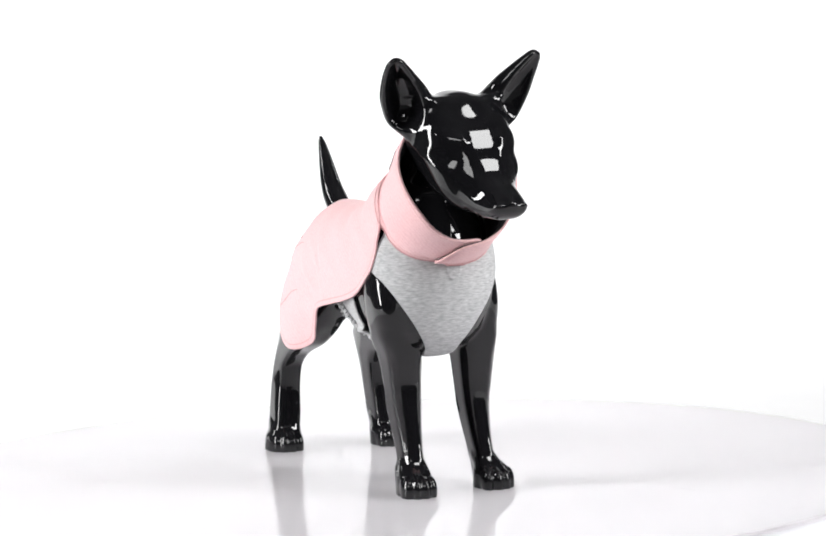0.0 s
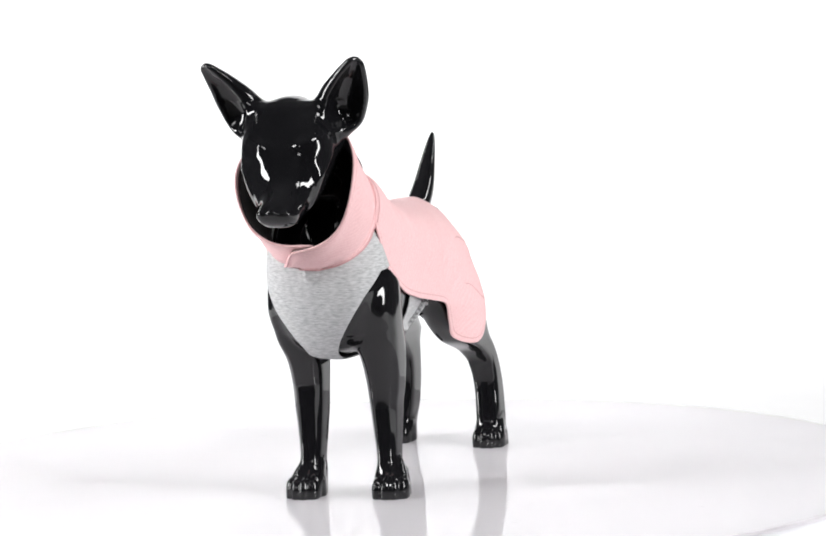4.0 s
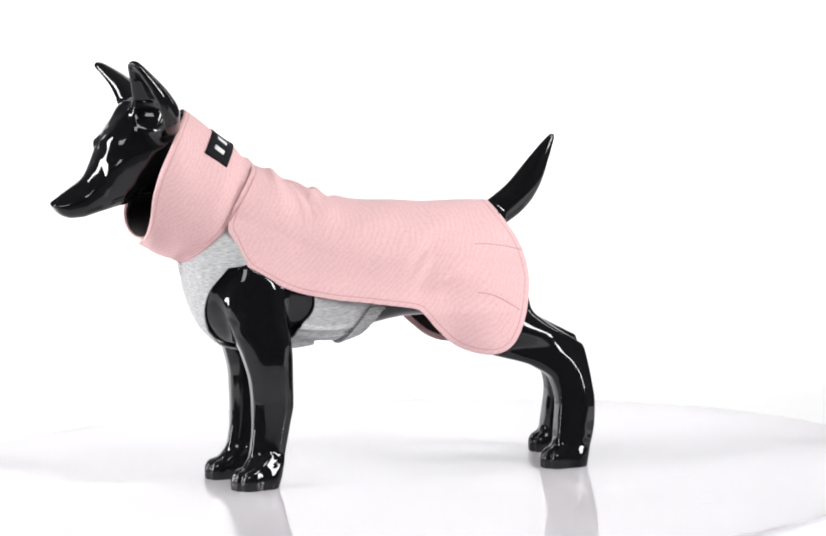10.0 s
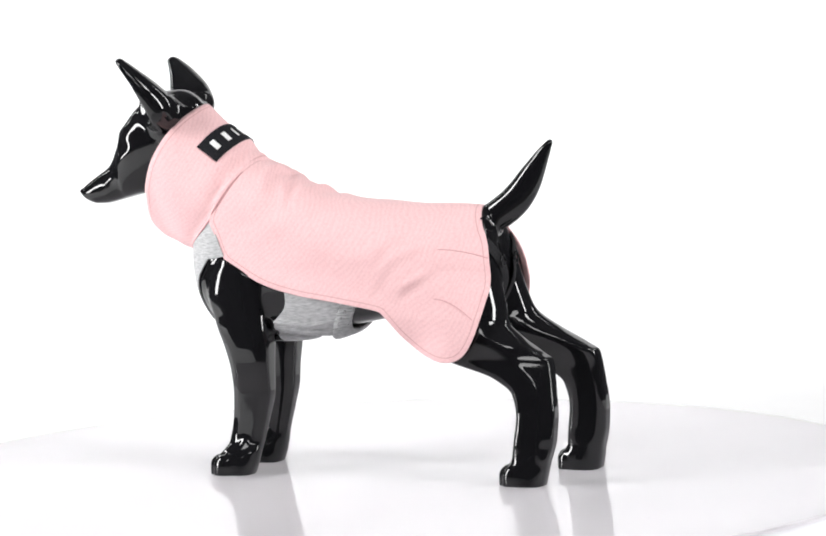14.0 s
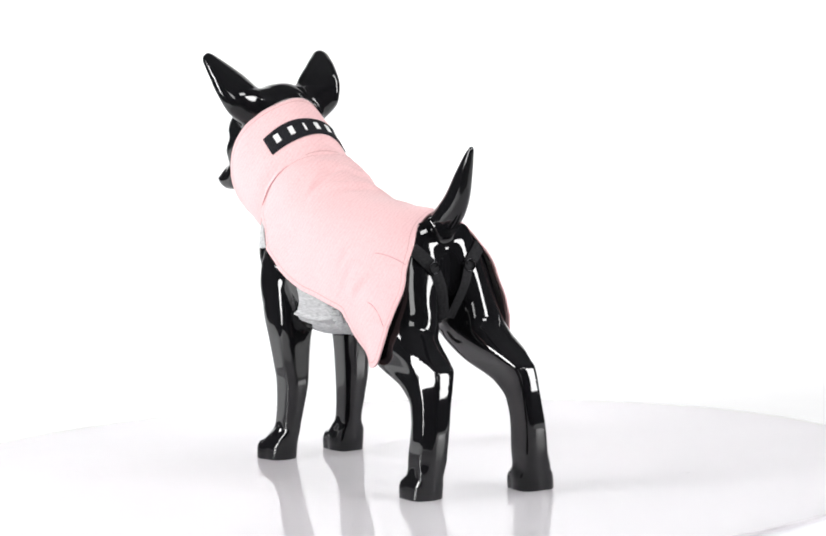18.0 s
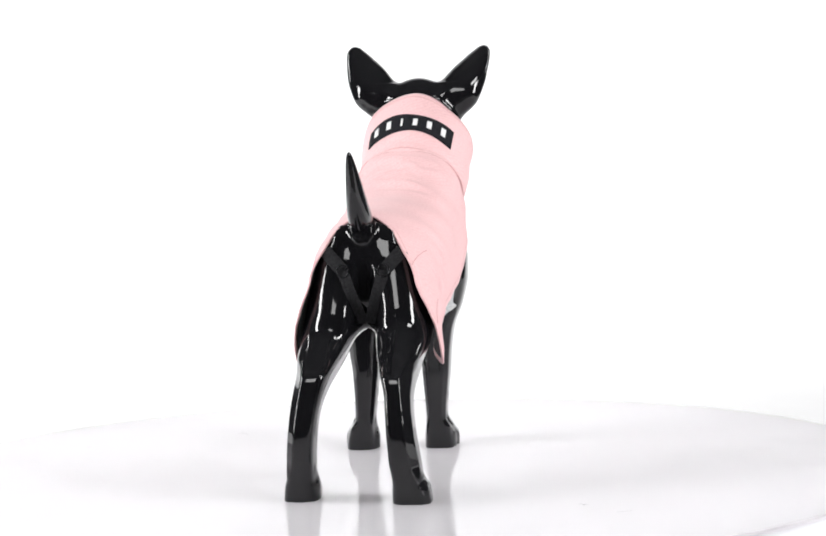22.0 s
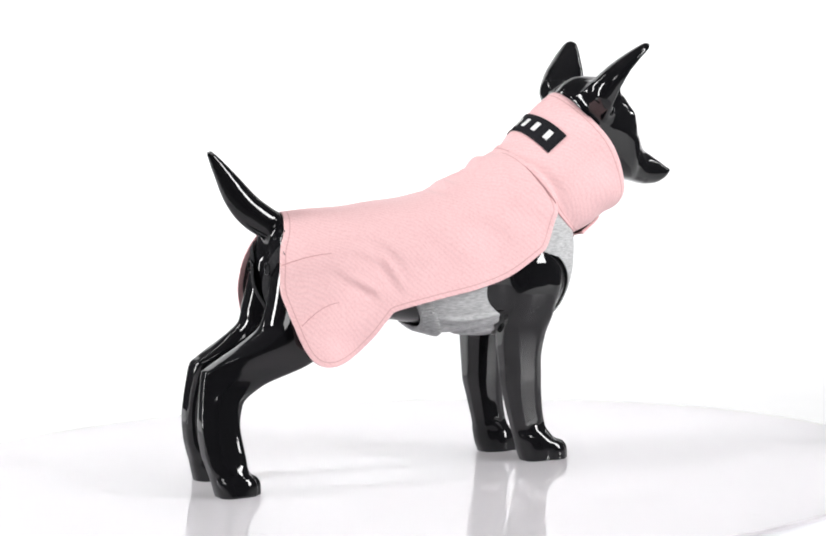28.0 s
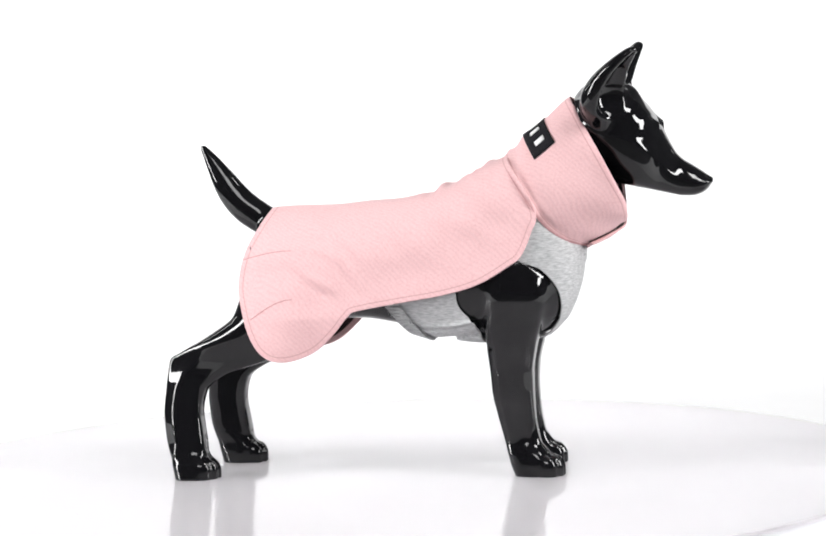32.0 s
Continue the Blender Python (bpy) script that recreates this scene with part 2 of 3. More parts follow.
def clip(V, faces, value):
    """Keeps the part of a mesh where value < 0, cutting the faces on its zero line."""
    tri = np.concatenate([faces[:, [0, 1, 2]], faces[:, [0, 2, 3]]]) if faces.shape[1] == 4 else faces
    s = value < 0
    n = s[tri].sum(1)
    keep = [tuple(t) for t in tri[n == 3]]
    V = [tuple(v) for v in V]
    made = {}

    def cut(i, j):
        key = (min(i, j), max(i, j))
        if key not in made:
            t = value[i] / (value[i] - value[j])
            t = min(max(t, 0.02), 0.98)
            made[key] = len(V)
            V.append(tuple(V[i][a] + t * (V[j][a] - V[i][a]) for a in range(3)))
        return made[key]

    for t in tri[(n == 1) | (n == 2)]:
        t = list(t)
        while not (s[t[0]] and not s[t[2]]):
            t = t[1:] + t[:1]
        a, b, c = t
        if s[b]:
            p, q = cut(b, c), cut(a, c)
            keep += [(a, b, p), (a, p, q)]
        else:
            keep.append((a, cut(a, b), cut(a, c)))
    used = sorted({i for f in keep for i in f})
    back = {j: i for i, j in enumerate(used)}
    return np.array([V[i] for i in used]), np.array([[back[i] for i in f] for f in keep])


def outline(points, steps=6):
    """A smooth closed outline through the points; gives its signed distance, negative inside."""
    p = np.array(points, float)
    n = len(p)
    out = []
    for i in range(n):
        a, b, c, d = p[i - 1], p[i], p[(i + 1) % n], p[(i + 2) % n]
        for t in np.arange(steps) / steps:
            out.append(0.5 * (2 * b + (c - a) * t + (2 * a - 5 * b + 4 * c - d) * t * t + (3 * b - a - 3 * c + d) * t**3))
    q = np.array(out)

    lo, hi, h = q.min(0) - 0.06, q.max(0) + 0.06, 0.0015
    us, vs = np.arange(lo[0], hi[0], h), np.arange(lo[1], hi[1], h)
    u, v = np.meshgrid(us, vs, indexing="ij")
    best, odd = np.full(u.shape, 9.0), np.zeros(u.shape, bool)
    for (x0, y0), (x1, y1) in zip(q, np.roll(q, -1, 0)):
        dx, dy = x1 - x0, y1 - y0
        t = np.clip(((u - x0) * dx + (v - y0) * dy) / (dx * dx + dy * dy + 1e-12), 0, 1)
        best = np.minimum(best, np.hypot(u - x0 - t * dx, v - y0 - t * dy))
        odd ^= ((y0 > v) != (y1 > v)) & (u < dx * (v - y0) / (dy if dy else 1e-12) + x0)
    table = np.where(odd, -best, best)

    def distance(u, v):
        a = np.clip((np.asarray(u, float) - lo[0]) / h, 0, len(us) - 1.001)
        b = np.clip((np.asarray(v, float) - lo[1]) / h, 0, len(vs) - 1.001)
        i, j = a.astype(int), b.astype(int)
        f, g = a - i, b - j
        return (table[i, j] * (1 - f) + table[i + 1, j] * f) * (1 - g) + (table[i, j + 1] * (1 - f) + table[i + 1, j + 1] * f) * g

    return distance


def thickness(ob, amount, offset=-1.0):
    m = ob.modifiers.new("thickness", "SOLIDIFY")
    m.thickness, m.offset, m.use_rim = amount, offset, True
    return ob


# ---- the dog mannequin: x ahead, y to its left, z up, standing on the turntable ----
def middle(x):
    return -0.004 - 0.02 * x


TORSO = loft(0, 2, 1, [
    (-0.163, 0.240, 0.275, -0.012, 0.012), (-0.152, 0.215, 0.300, -0.042, 0.040), (-0.136, 0.198, 0.316, -0.058, 0.054),
    (-0.100, 0.192, 0.327, -0.063, 0.058), (-0.030, 0.193, 0.331, -0.066, 0.060), (0.030, 0.184, 0.333, -0.068, 0.062),
    (0.080, 0.171, 0.343, -0.073, 0.064), (0.130, 0.166, 0.352, -0.077, 0.067), (0.170, 0.167, 0.356, -0.075, 0.064),
    (0.205, 0.173, 0.348, -0.073, 0.062), (0.226, 0.190, 0.335, -0.063, 0.053), (0.240, 0.212, 0.318, -0.050, 0.040),
    (0.248, 0.232, 0.304, -0.036, 0.026), (0.2525, 0.249, 0.291, -0.021, 0.011), (0.2545, 0.262, 0.279, -0.011, 0.001)], 2.3)
NECK = loft(2, 0, 1, [
    (0.215, 0.080, 0.200, -0.050, 0.040), (0.250, 0.080, 0.216, -0.058, 0.047), (0.275, 0.085, 0.230, -0.062, 0.050), (0.310, 0.105, 0.230, -0.060, 0.046), (0.350, 0.140, 0.215, -0.052, 0.038),
    (0.390, 0.178, 0.246, -0.052, 0.036), (0.430, 0.220, 0.305, -0.050, 0.032), (0.455, 0.246, 0.310, -0.046, 0.026)], 2.2)
HEAD = loft(0, 2, 1, [
    (0.216, 0.400, 0.415, -0.030, 0.010), (0.230, 0.388, 0.430, -0.038, 0.018), (0.244, 0.377, 0.449, -0.046, 0.026), (0.258, 0.370, 0.464, -0.055, 0.035), (0.280, 0.360, 0.4765, -0.064, 0.043),
    (0.300, 0.355, 0.4735, -0.064, 0.046), (0.316, 0.351, 0.4665, -0.062, 0.047), (0.324, 0.349, 0.4605, -0.060, 0.047), (0.334, 0.347, 0.4490, -0.056, 0.046),
    (0.344, 0.3445, 0.4345, -0.048, 0.043), (0.352, 0.3425, 0.4205, -0.038, 0.036), (0.362, 0.340, 0.4000, -0.029, 0.032),
    (0.368, 0.3385, 0.3895, -0.025, 0.0315), (0.374, 0.337, 0.383, -0.022, 0.031), (0.388, 0.3365, 0.3735, -0.0175, 0.031), (0.399, 0.3395, 0.3662, -0.0155, 0.0295),
    (0.4055, 0.3440, 0.3615, -0.0135, 0.0275), (0.4095, 0.3490, 0.3590, -0.0110, 0.0250), (0.4120, 0.3535, 0.3572, -0.0070, 0.0210)],
    Curve1([(0.21, 2.4), (0.28, 2.6), (0.315, 3.4), (0.35, 3.8), (0.38, 3.2), (0.42, 2.6)]),
    Curve1([(0.21, 0.24, 0.0), (0.28, 0.26, 0.04), (0.345, 0.26, 0.06), (0.365, 0.10, 0.30), (0.42, 0.05, 0.34)]),
    Curve1([(0.21, 1.8), (0.28, 1.74), (0.345, 1.72), (0.37, 1.66), (0.40, 1.7)]),
    (0.62, Curve1([(0.21, 1.5), (0.28, 1.38), (0.31, 1.31), (0.345, 1.32), (0.365, 1.48), (0.42, 1.6)])))


def front_leg(rows_y, back):
    """Rows by height: rear and front edge (in common), inner and outer edge."""
    rows_x = [(-0.004, 0.168, 0.204), (0.014, 0.161, 0.205), (0.027, 0.158, 0.204), (0.041, 0.155, 0.1985), (0.075, 0.147, 0.193), (0.103, 0.1415, 0.192),
              (0.127, 0.140, 0.192), (0.159, 0.137, 0.197), (0.191, 0.136, 0.207), (0.225, 0.136, 0.216), (0.250, 0.142, 0.210), (0.270, 0.155, 0.198)]
    ys, out = Curve1(rows_y), []
    for z, x0, x1 in rows_x:
        y0, y1 = ys(np.array(z))
        s = back * max(0, min(1, (0.21 - z) / 0.1))
        out.append((z, x0 - s, x1 - s, y0, y1))
    return loft(2, 0, 1, out, Curve1([(-0.01, 2.7), (0.02, 2.9), (0.05, 4.6), (0.15, 4.4), (0.2, 3.0)]), None, Curve1([(-0.01, 1.8), (0.02, 1.75), (0.05, 1.56), (0.15, 1.56), (0.2, 1.8)]))


def hind_leg(corner, rows_y, ahead):
    rows_x = [(-0.004, -0.257, -0.217), (0.017, -0.262, -0.217), (0.027, -0.264, -0.218), (0.054, -0.2705, -0.2215), (0.082, -0.2725, -0.2245), (0.109, -0.2700, -0.2185),
              (0.128, -0.2675, -0.193), (0.149, -0.2630, -0.130), (0.157, -0.250, -0.115), (0.177, -0.215, -0.085), (0.201, -0.181, -0.060), (0.223, -0.164, -0.045),
              (0.260, -0.155, -0.040), (0.300, -0.140, -0.050), (0.315, -0.135, -0.065)]
    ys, out = Curve1(rows_y), []
    for z, x0, x1 in rows_x:
        y0, y1 = ys(np.array(z))
        s = ahead * max(0, min(1, (0.23 - z) / 0.08))
        out.append((z, x0 + s, x1 + s, y0, y1))
    return loft(2, 0, 1, out, Curve1([(-0.01, 2.7), (0.02, 2.9), (0.05, 5.0), (0.145, 4.6), (0.185, 2.3), (0.3, 2.2)]), None, Curve1([(-0.01, 1.8), (0.02, 1.75), (0.05, 1.42), (0.145, 1.42), (0.185, 1.9)]), None, corner)


FRONT_R = front_leg([(-0.004, -0.058, -0.020), (0.025, -0.056, -0.022), (0.045, -0.050, -0.025), (0.090, -0.056, -0.023), (0.150, -0.062, -0.021), (0.200, -0.078, -0.020), (0.240, -0.084, -0.020), (0.285, -0.078, -0.030)], 0.0)
FRONT_L = front_leg([(-0.004, 0.044, 0.082), (0.025, 0.045, 0.077), (0.045, 0.043, 0.067), (0.090, 0.036, 0.067), (0.150, 0.029, 0.073), (0.200, 0.018, 0.074), (0.240, 0.010, 0.074), (0.285, 0.02, 0.066)], 0.008)
HIND_R = hind_leg(-1, [(-0.004, -0.087, -0.041), (0.012, -0.085, -0.041), (0.030, -0.077, -0.041), (0.055, -0.0735, -0.039), (0.094, -0.0685, -0.037), (0.128, -0.0655, -0.035), (0.144, -0.066, -0.031), (0.180, -0.076, -0.014), (0.210, -0.080, -0.006), (0.260, -0.074, -0.003), (0.315, -0.045, -0.01)], 0.0)
HIND_L = hind_leg(1, [(-0.004, 0.053, 0.094), (0.012, 0.053, 0.092), (0.030, 0.055, 0.088), (0.055, 0.054, 0.0865), (0.098, 0.049, 0.082), (0.128, 0.041, 0.0785), (0.147, 0.034, 0.077), (0.180, 0.018, 0.080), (0.210, 0.004, 0.080), (0.260, 0.001, 0.070), (0.315, 0.01, 0.04)], 0.025)


def paw(x, y, turn, wide):
    """Four toes fanned round the front of a foot."""
    made = []
    c, s = math.cos(radians(turn)), math.sin(radians(turn))

    def at(u, v, z):
        return x + u * c - v * s, y + u * s + v * c, z

    for off, reach in ((-0.36, 0.0050), (-0.122, 0.0110), (0.122, 0.0110), (0.36, 0.0050)):
        v = off * wide
        made.append(capsule(at(reach, v, -0.0120), at(reach - 0.002, v, 0.0100), 0.0122, 0.0122, (0.92, 0.54, 1.1))[0])
        made.append(capsule(at(reach - 0.002, v, 0.0100), at(reach - 0.018, 0.9 * v, 0.0140), 0.0122, 0.0125, (0.92, 0.54, 1.1))[0])
        made.append(capsule(at(reach - 0.018, 0.9 * v, -0.0120), at(reach - 0.018, 0.9 * v, 0.0120), 0.0122, 0.0122, (0.92, 0.54, 1.1))[0])
        made.append(capsule(at(reach - 0.008, 0.8 * v, 0.0170), at(reach - 0.030, 0.5 * v, 0.0370), 0.0085, 0.0070)[0])

    def field(P):
        out = made[0](P)
        for one in made[1:]:
            out = smooth_min(out, one(P), 0.0024)
        return out

    return field, np.array((x - 0.05, y - 0.04, -0.012)), np.array((x + 0.035, y + 0.04, 0.045))


def ear(base, tip, facing, widths, bow=0.012):
    """A cupped leaf: a lens along the ear with its face scooped out."""
    base, tip = np.array(base), np.array(tip)
    a = tip - base
    long = np.linalg.norm(a)
    a /= long
    n = np.array(facing, float)
    n -= a * (n @ a)
    n /= np.linalg.norm(n)
    w = np.cross(a, n)
    curve = Curve1([(t * long, *v) for t, v in widths])

    def frame_of(P):
        X, Y, Z = P[0] - base[0], P[1] - base[1], P[2] - base[2]
        t = np.clip((X * a[0] + Y * a[1] + Z * a[2]) / long, 0, 1)
        X = X + bow * 4 * t * (1 - t)
        return X * a[0] + Y * a[1] + Z * a[2], X * w[0] + Y * w[1] + Z * w[2], X * n[0] + Y * n[1] + Z * n[2] - 0.005 * (1 - t)

    def leaf(P):
        u, v, d = frame_of(P)
        half, deep = curve(u)
        r = np.sqrt((v / half) ** 2 + (d / deep) ** 2 + 1e-9)
        return np.maximum((r - 1) * np.minimum(half, deep), np.maximum(-u, u - long))

    def scoop(P):
        u, v, d = frame_of(P)
        half, deep = curve(u)
        r = np.sqrt((v / (half * 0.80)) ** 2 + ((d - deep * (1.25 + 2.0 * np.clip(u / long - 0.72, 0, 1))) / (deep * 1.50)) ** 2 + 1e-9)
        return np.maximum(smooth_max((r - 1) * np.minimum(half, deep) * 0.8, 0.022 - u, 0.018), u - long)

    lo, hi = np.minimum(base, tip) - 0.035, np.maximum(base, tip) + 0.035
    return (leaf, lo, hi), (scoop, lo, hi)


EAR_SHAPE = [(0.0, (0.015, 0.014)), (0.12, (0.0240, 0.0195)), (0.30, (0.0310, 0.0225)), (0.50, (0.0290, 0.0190)), (0.75, (0.0205, 0.0125)), (0.90, (0.0135, 0.0085)), (0.96, (0.0098, 0.0068)), (0.985, (0.0066, 0.0055)), (1.0, (0.0045, 0.004))]
EAR_R, CUP_R = ear((0.277, -0.048, 0.436), (0.333, -0.098, 0.5185), (0.84, -0.50, -0.1), EAR_SHAPE)
EAR_L, CUP_L = ear((0.270, 0.030, 0.438), (0.319, 0.081, 0.5215), (0.84, 0.50, -0.1), EAR_SHAPE, 0.004)

TAIL = loft(2, 0, 1, [(0.288, -0.142, -0.090, -0.012, 0.010), (0.300, -0.160, -0.095, -0.014, 0.013), (0.315, -0.1820, -0.110, -0.015, 0.014), (0.331, -0.1975, -0.137, -0.0145, 0.0135),
                      (0.351, -0.2095, -0.1645, -0.0125, 0.0115), (0.378, -0.2195, -0.1895, -0.0085, 0.0085), (0.400, -0.2265, -0.2105, -0.0045, 0.0055), (0.4075, -0.2285, -0.2185, -0.0025, 0.0035), (0.4115, -0.2280, -0.2235, -0.0005, 0.0015)], 2.1)
BODY = [(*EAR_R, 0.004, False), (*EAR_L, 0.004, False), (*CUP_R, 0.004, True), (*CUP_L, 0.004, True),
        (*TORSO, 0.01, False), (*NECK, 0.03, False), (*HEAD, 0.012, False),
        (*FRONT_R, 0.006, False), (*FRONT_L, 0.006, False), (*HIND_R, 0.018, False), (*HIND_L, 0.018, False), (*TAIL, 0.012, False)]
for x, y, turn, wide in ((0.206, -0.040, -6, 0.040), (0.194, 0.064, 14, 0.042), (-0.224, -0.062, -9, 0.040), (-0.197, 0.073, 9, 0.039)):
    BODY.append((*paw(x, y, turn, wide), 0.006, False))
BODY += [(*capsule((-0.126, y, 0.292), (-0.150, 1.35 * y, 0.212), 0.023, 0.021), 0.022, False) for y in (-0.030, 0.026)]
BODY.append((*capsule((-0.168, -0.002, 0.280), (-0.166, -0.002, 0.205), 0.010, 0.012), 0.016, True))
# brows, eye sockets, nostrils, mouth line
for side in (1, -1):
    BODY.append((*capsule((0.334, side * 0.0370 - 0.005, 0.4290), (0.3475, side * 0.0230 - 0.003, 0.4250), 0.0050, 0.0045), 0.010, False))
    BODY.append((*capsule((0.358, side * 0.0410 + 0.001, 0.404), (0.340, side * 0.0545 - 0.004, 0.411), 0.0078, 0.0064, (1, 1, 0.75)), 0.010, True))
    BODY.append((*capsule((0.4095, 0.007 + side * 0.0080, 0.3595), (0.414, 0.007 + side * 0.010, 0.357), 0.0034, 0.003), 0.005, True))
    BODY.append((*capsule((0.338, 0.000 + side * 0.0390, 0.3490), (0.362, 0.003 + side * 0.0300, 0.3470), 0.0022, 0.0016), 0.004, True))
BODY.insert(7, (*capsule((0.276, -0.012, 0.4520), (0.300, -0.010, 0.4520), 0.0265, 0.0265), 0.012, False))


# ---- the dog coat ----
COAT = tagged(new("dog_coat"), "pale pink dog coat with grey marl chest panel", "dog coat")
TOP = Curve1([(-0.20, 0.327), (-0.133, 0.333), (-0.08, 0.335), (-0.015, 0.338), (0.061, 0.346), (0.084, 0.356), (0.117, 0.368), (0.144, 0.384), (0.157, 0.389), (0.20, 0.408), (0.25, 0.43)])
WIDE = Curve1([(-0.20, 0.060, 0.36, 1.3), (-0.16, 0.065, 0.36, 1.38), (-0.12, 0.071, 0.27, 1.6), (-0.06, 0.075, 0.03, 1.9), (0.0, 0.075, 0.05, 2.1), (0.06, 0.074, 0.07, 2.3), (0.11, 0.0705, 0.10, 2.3), (0.16, 0.0695, 0.11, 2.4), (0.22, 0.0680, 0.12, 2.4)])


def crease(u, v, a, b, wide, high):
    """A soft ridge with a hollow beside it, along the line from a to b."""
    du, dv = b[0] - a[0], b[1] - a[1]
    long = math.hypot(du, dv)
    t = ((u - a[0]) * du + (v - a[1]) * dv) / long**2
    d = ((u - a[0]) * dv - (v - a[1]) * du) / long + 0.1 * long * np.sin(t * 3.1 + a[0] * 90)
    fade = np.exp(-((np.clip(t, -0.6, 1.6) - 0.5) / 0.42) ** 4)
    return high * fade * (np.exp(-(d / wide) ** 2) - 0.7 * np.exp(-((d - 1.7 * wide) / (1.1 * wide)) ** 2))


# at the nape, seen from above (x, y)
NAPE = [((0.154, -0.046), (0.130, 0.046), 0.0062, 0.0016), ((0.140, 0.050), (0.114, -0.042), 0.0062, 0.0030), ((0.122, -0.048), (0.099, 0.044), 0.0068, 0.0036),
        ((0.106, 0.048), (0.082, -0.038), 0.0070, 0.0032), ((0.090, -0.042), (0.066, 0.036), 0.0075, 0.0026), ((0.134, -0.064), (0.116, -0.010), 0.0045, 0.0022),
        ((0.112, 0.062), (0.128, 0.012), 0.0045, 0.0022), ((0.070, -0.060), (0.054, 0.004), 0.0070, 0.0018)]
# drag lines over the flanks, seen from the side (x, z)
FLANK = [((-0.080, 0.302), (-0.008, 0.236), 0.0052, 0.0022), ((-0.062, 0.310), (0.012, 0.250), 0.0058, 0.0020), ((-0.094, 0.276), (-0.034, 0.224), 0.0048, 0.0024),
         ((-0.045, 0.284), (0.006, 0.232), 0.0044, 0.0020), ((-0.080, 0.262), (-0.040, 0.216), 0.0040, 0.0018), ((-0.030, 0.302), (0.050, 0.262), 0.0070, 0.0014),
         ((0.070, 0.330), (0.150, 0.292), 0.0070, 0.0014), ((0.040, 0.300), (0.120, 0.255), 0.0080, 0.0012)]


def folds(x, y, z):
    """Creases at the nape and drag lines over the flank, in metres."""
    above = np.clip((z - 0.285) / 0.03, 0, 1)
    out = 0.0011 * np.sin(x * 52 + 2 * np.sin(z * 40)) * np.sin(z * 61 + 1.0 + x * 20)
    for a, b, wide, high in NAPE:
        out = out + above * crease(x, y, a, b, wide, 0.75 * high)
    for a, b, wide, high in FLANK:
        out = out + (1 - 0.6 * above) * np.where(y > 0, 0.62, 0.55) * crease(x + 0.006 * (y > 0), z, a, b, 1.35 * wide, high)
    return out


def mantle(P):
    x, y, z = P
    Y = np.abs(y - middle(x))
    top, = TOP(x)
    wide, flare, p = WIDE(x)
    z0 = top - 0.075
    W = wide + flare * np.maximum(z0 - z, 0)
    W = np.where(z < 0.2, W - 0.25 * (0.2 - z) * (x < 0), W)
    u = np.maximum(z - z0, 0) / 0.075
    r = ((Y / W) ** p + u**p + 1e-12) ** (1 / p)
    return (r - 1) * 0.07 - folds(x, y, z)


HEM = outline([(-0.133, 0.345), (-0.146, 0.314), (-0.160, 0.286), (-0.168, 0.248), (-0.165, 0.222), (-0.151, 0.177), (-0.133, 0.153), (-0.107, 0.147), (-0.075, 0.157),
               (-0.049, 0.179), (-0.030, 0.201), (-0.018, 0.2085), (0.036, 0.218), (0.088, 0.2265), (0.133, 0.239), (0.172, 0.261), (0.188, 0.274), (0.201, 0.303), (0.207, 0.322),
               (0.194, 0.352), (0.163, 0.396), (0.15, 0.43), (0.0, 0.44), (-0.12, 0.42)])


def stitched(ob, distance):
    a = ob.data.attributes.new("edge", "FLOAT", "POINT")
    a.data.foreach_set("value", [float(d) for d in distance])


def cloth(name, field, lo, hi, cut, mat, label="", h=0.0026, thick=0.0022, shrink=0.0, edge=None):
    axes = grid_axes(lo, hi, h)
    P = [axes[0][:, None, None], axes[1][None, :, None], axes[2][None, None, :]]
    F = field(P) + shrink
    V, faces = surface(F, axes)
    V, N = settle_on(V, lambda Q: field(Q) + shrink, 2)
    V, faces = clip(V, faces, cut(V.T))
    ob = mesh_object(name, V, faces, mat, COAT, label)
    stitched(ob, (edge or cut)(V.T))
    if thick:
        thickness(ob, thick)
    return ob


MANTLE = cloth("mantle", mantle, (-0.18, -0.125, 0.135), (0.22, 0.115, 0.42), lambda P: HEM(P[0], P[2]), PINK, "pale pink sweatshirt back panel")
cloth("lining", mantle, (-0.18, -0.125, 0.135), (0.22, 0.115, 0.42), lambda P: HEM(P[0], P[2]) + 0.007, LINING, "dark lining", 0.004, 0.0008, 0.0026)

# collar: a tube round the neck, its opening tilted forward, the left side folded over the right
COLLAR_O, AXIS_U, AXIS_E = Vector((0.274, -0.008, 0.395)), Vector((0.9, 0, 0.436)), Vector((-0.436, 0, 0.9))
SEAM_U = Curve1([(-200, -0.059), (-180, -0.059), (-110, -0.088), (0, -0.107), (110, -0.088), (180, -0.059), (205, -0.056)])
OPEN_U = Curve1([(-200, -0.020), (-190, -0.012), (-180, -0.009), (-166, -0.005), (-150, 0.003), (-130, 0.010), (-90, 0.011), (-55, 0.007), (0, 0.0), (55, 0.007), (85, 0.010), (108, 0.006),
                 (130, -0.004), (150, -0.010), (168, -0.012), (180, -0.014), (186, -0.024), (192, -0.044), (197, -0.0565), (205, -0.0575)])


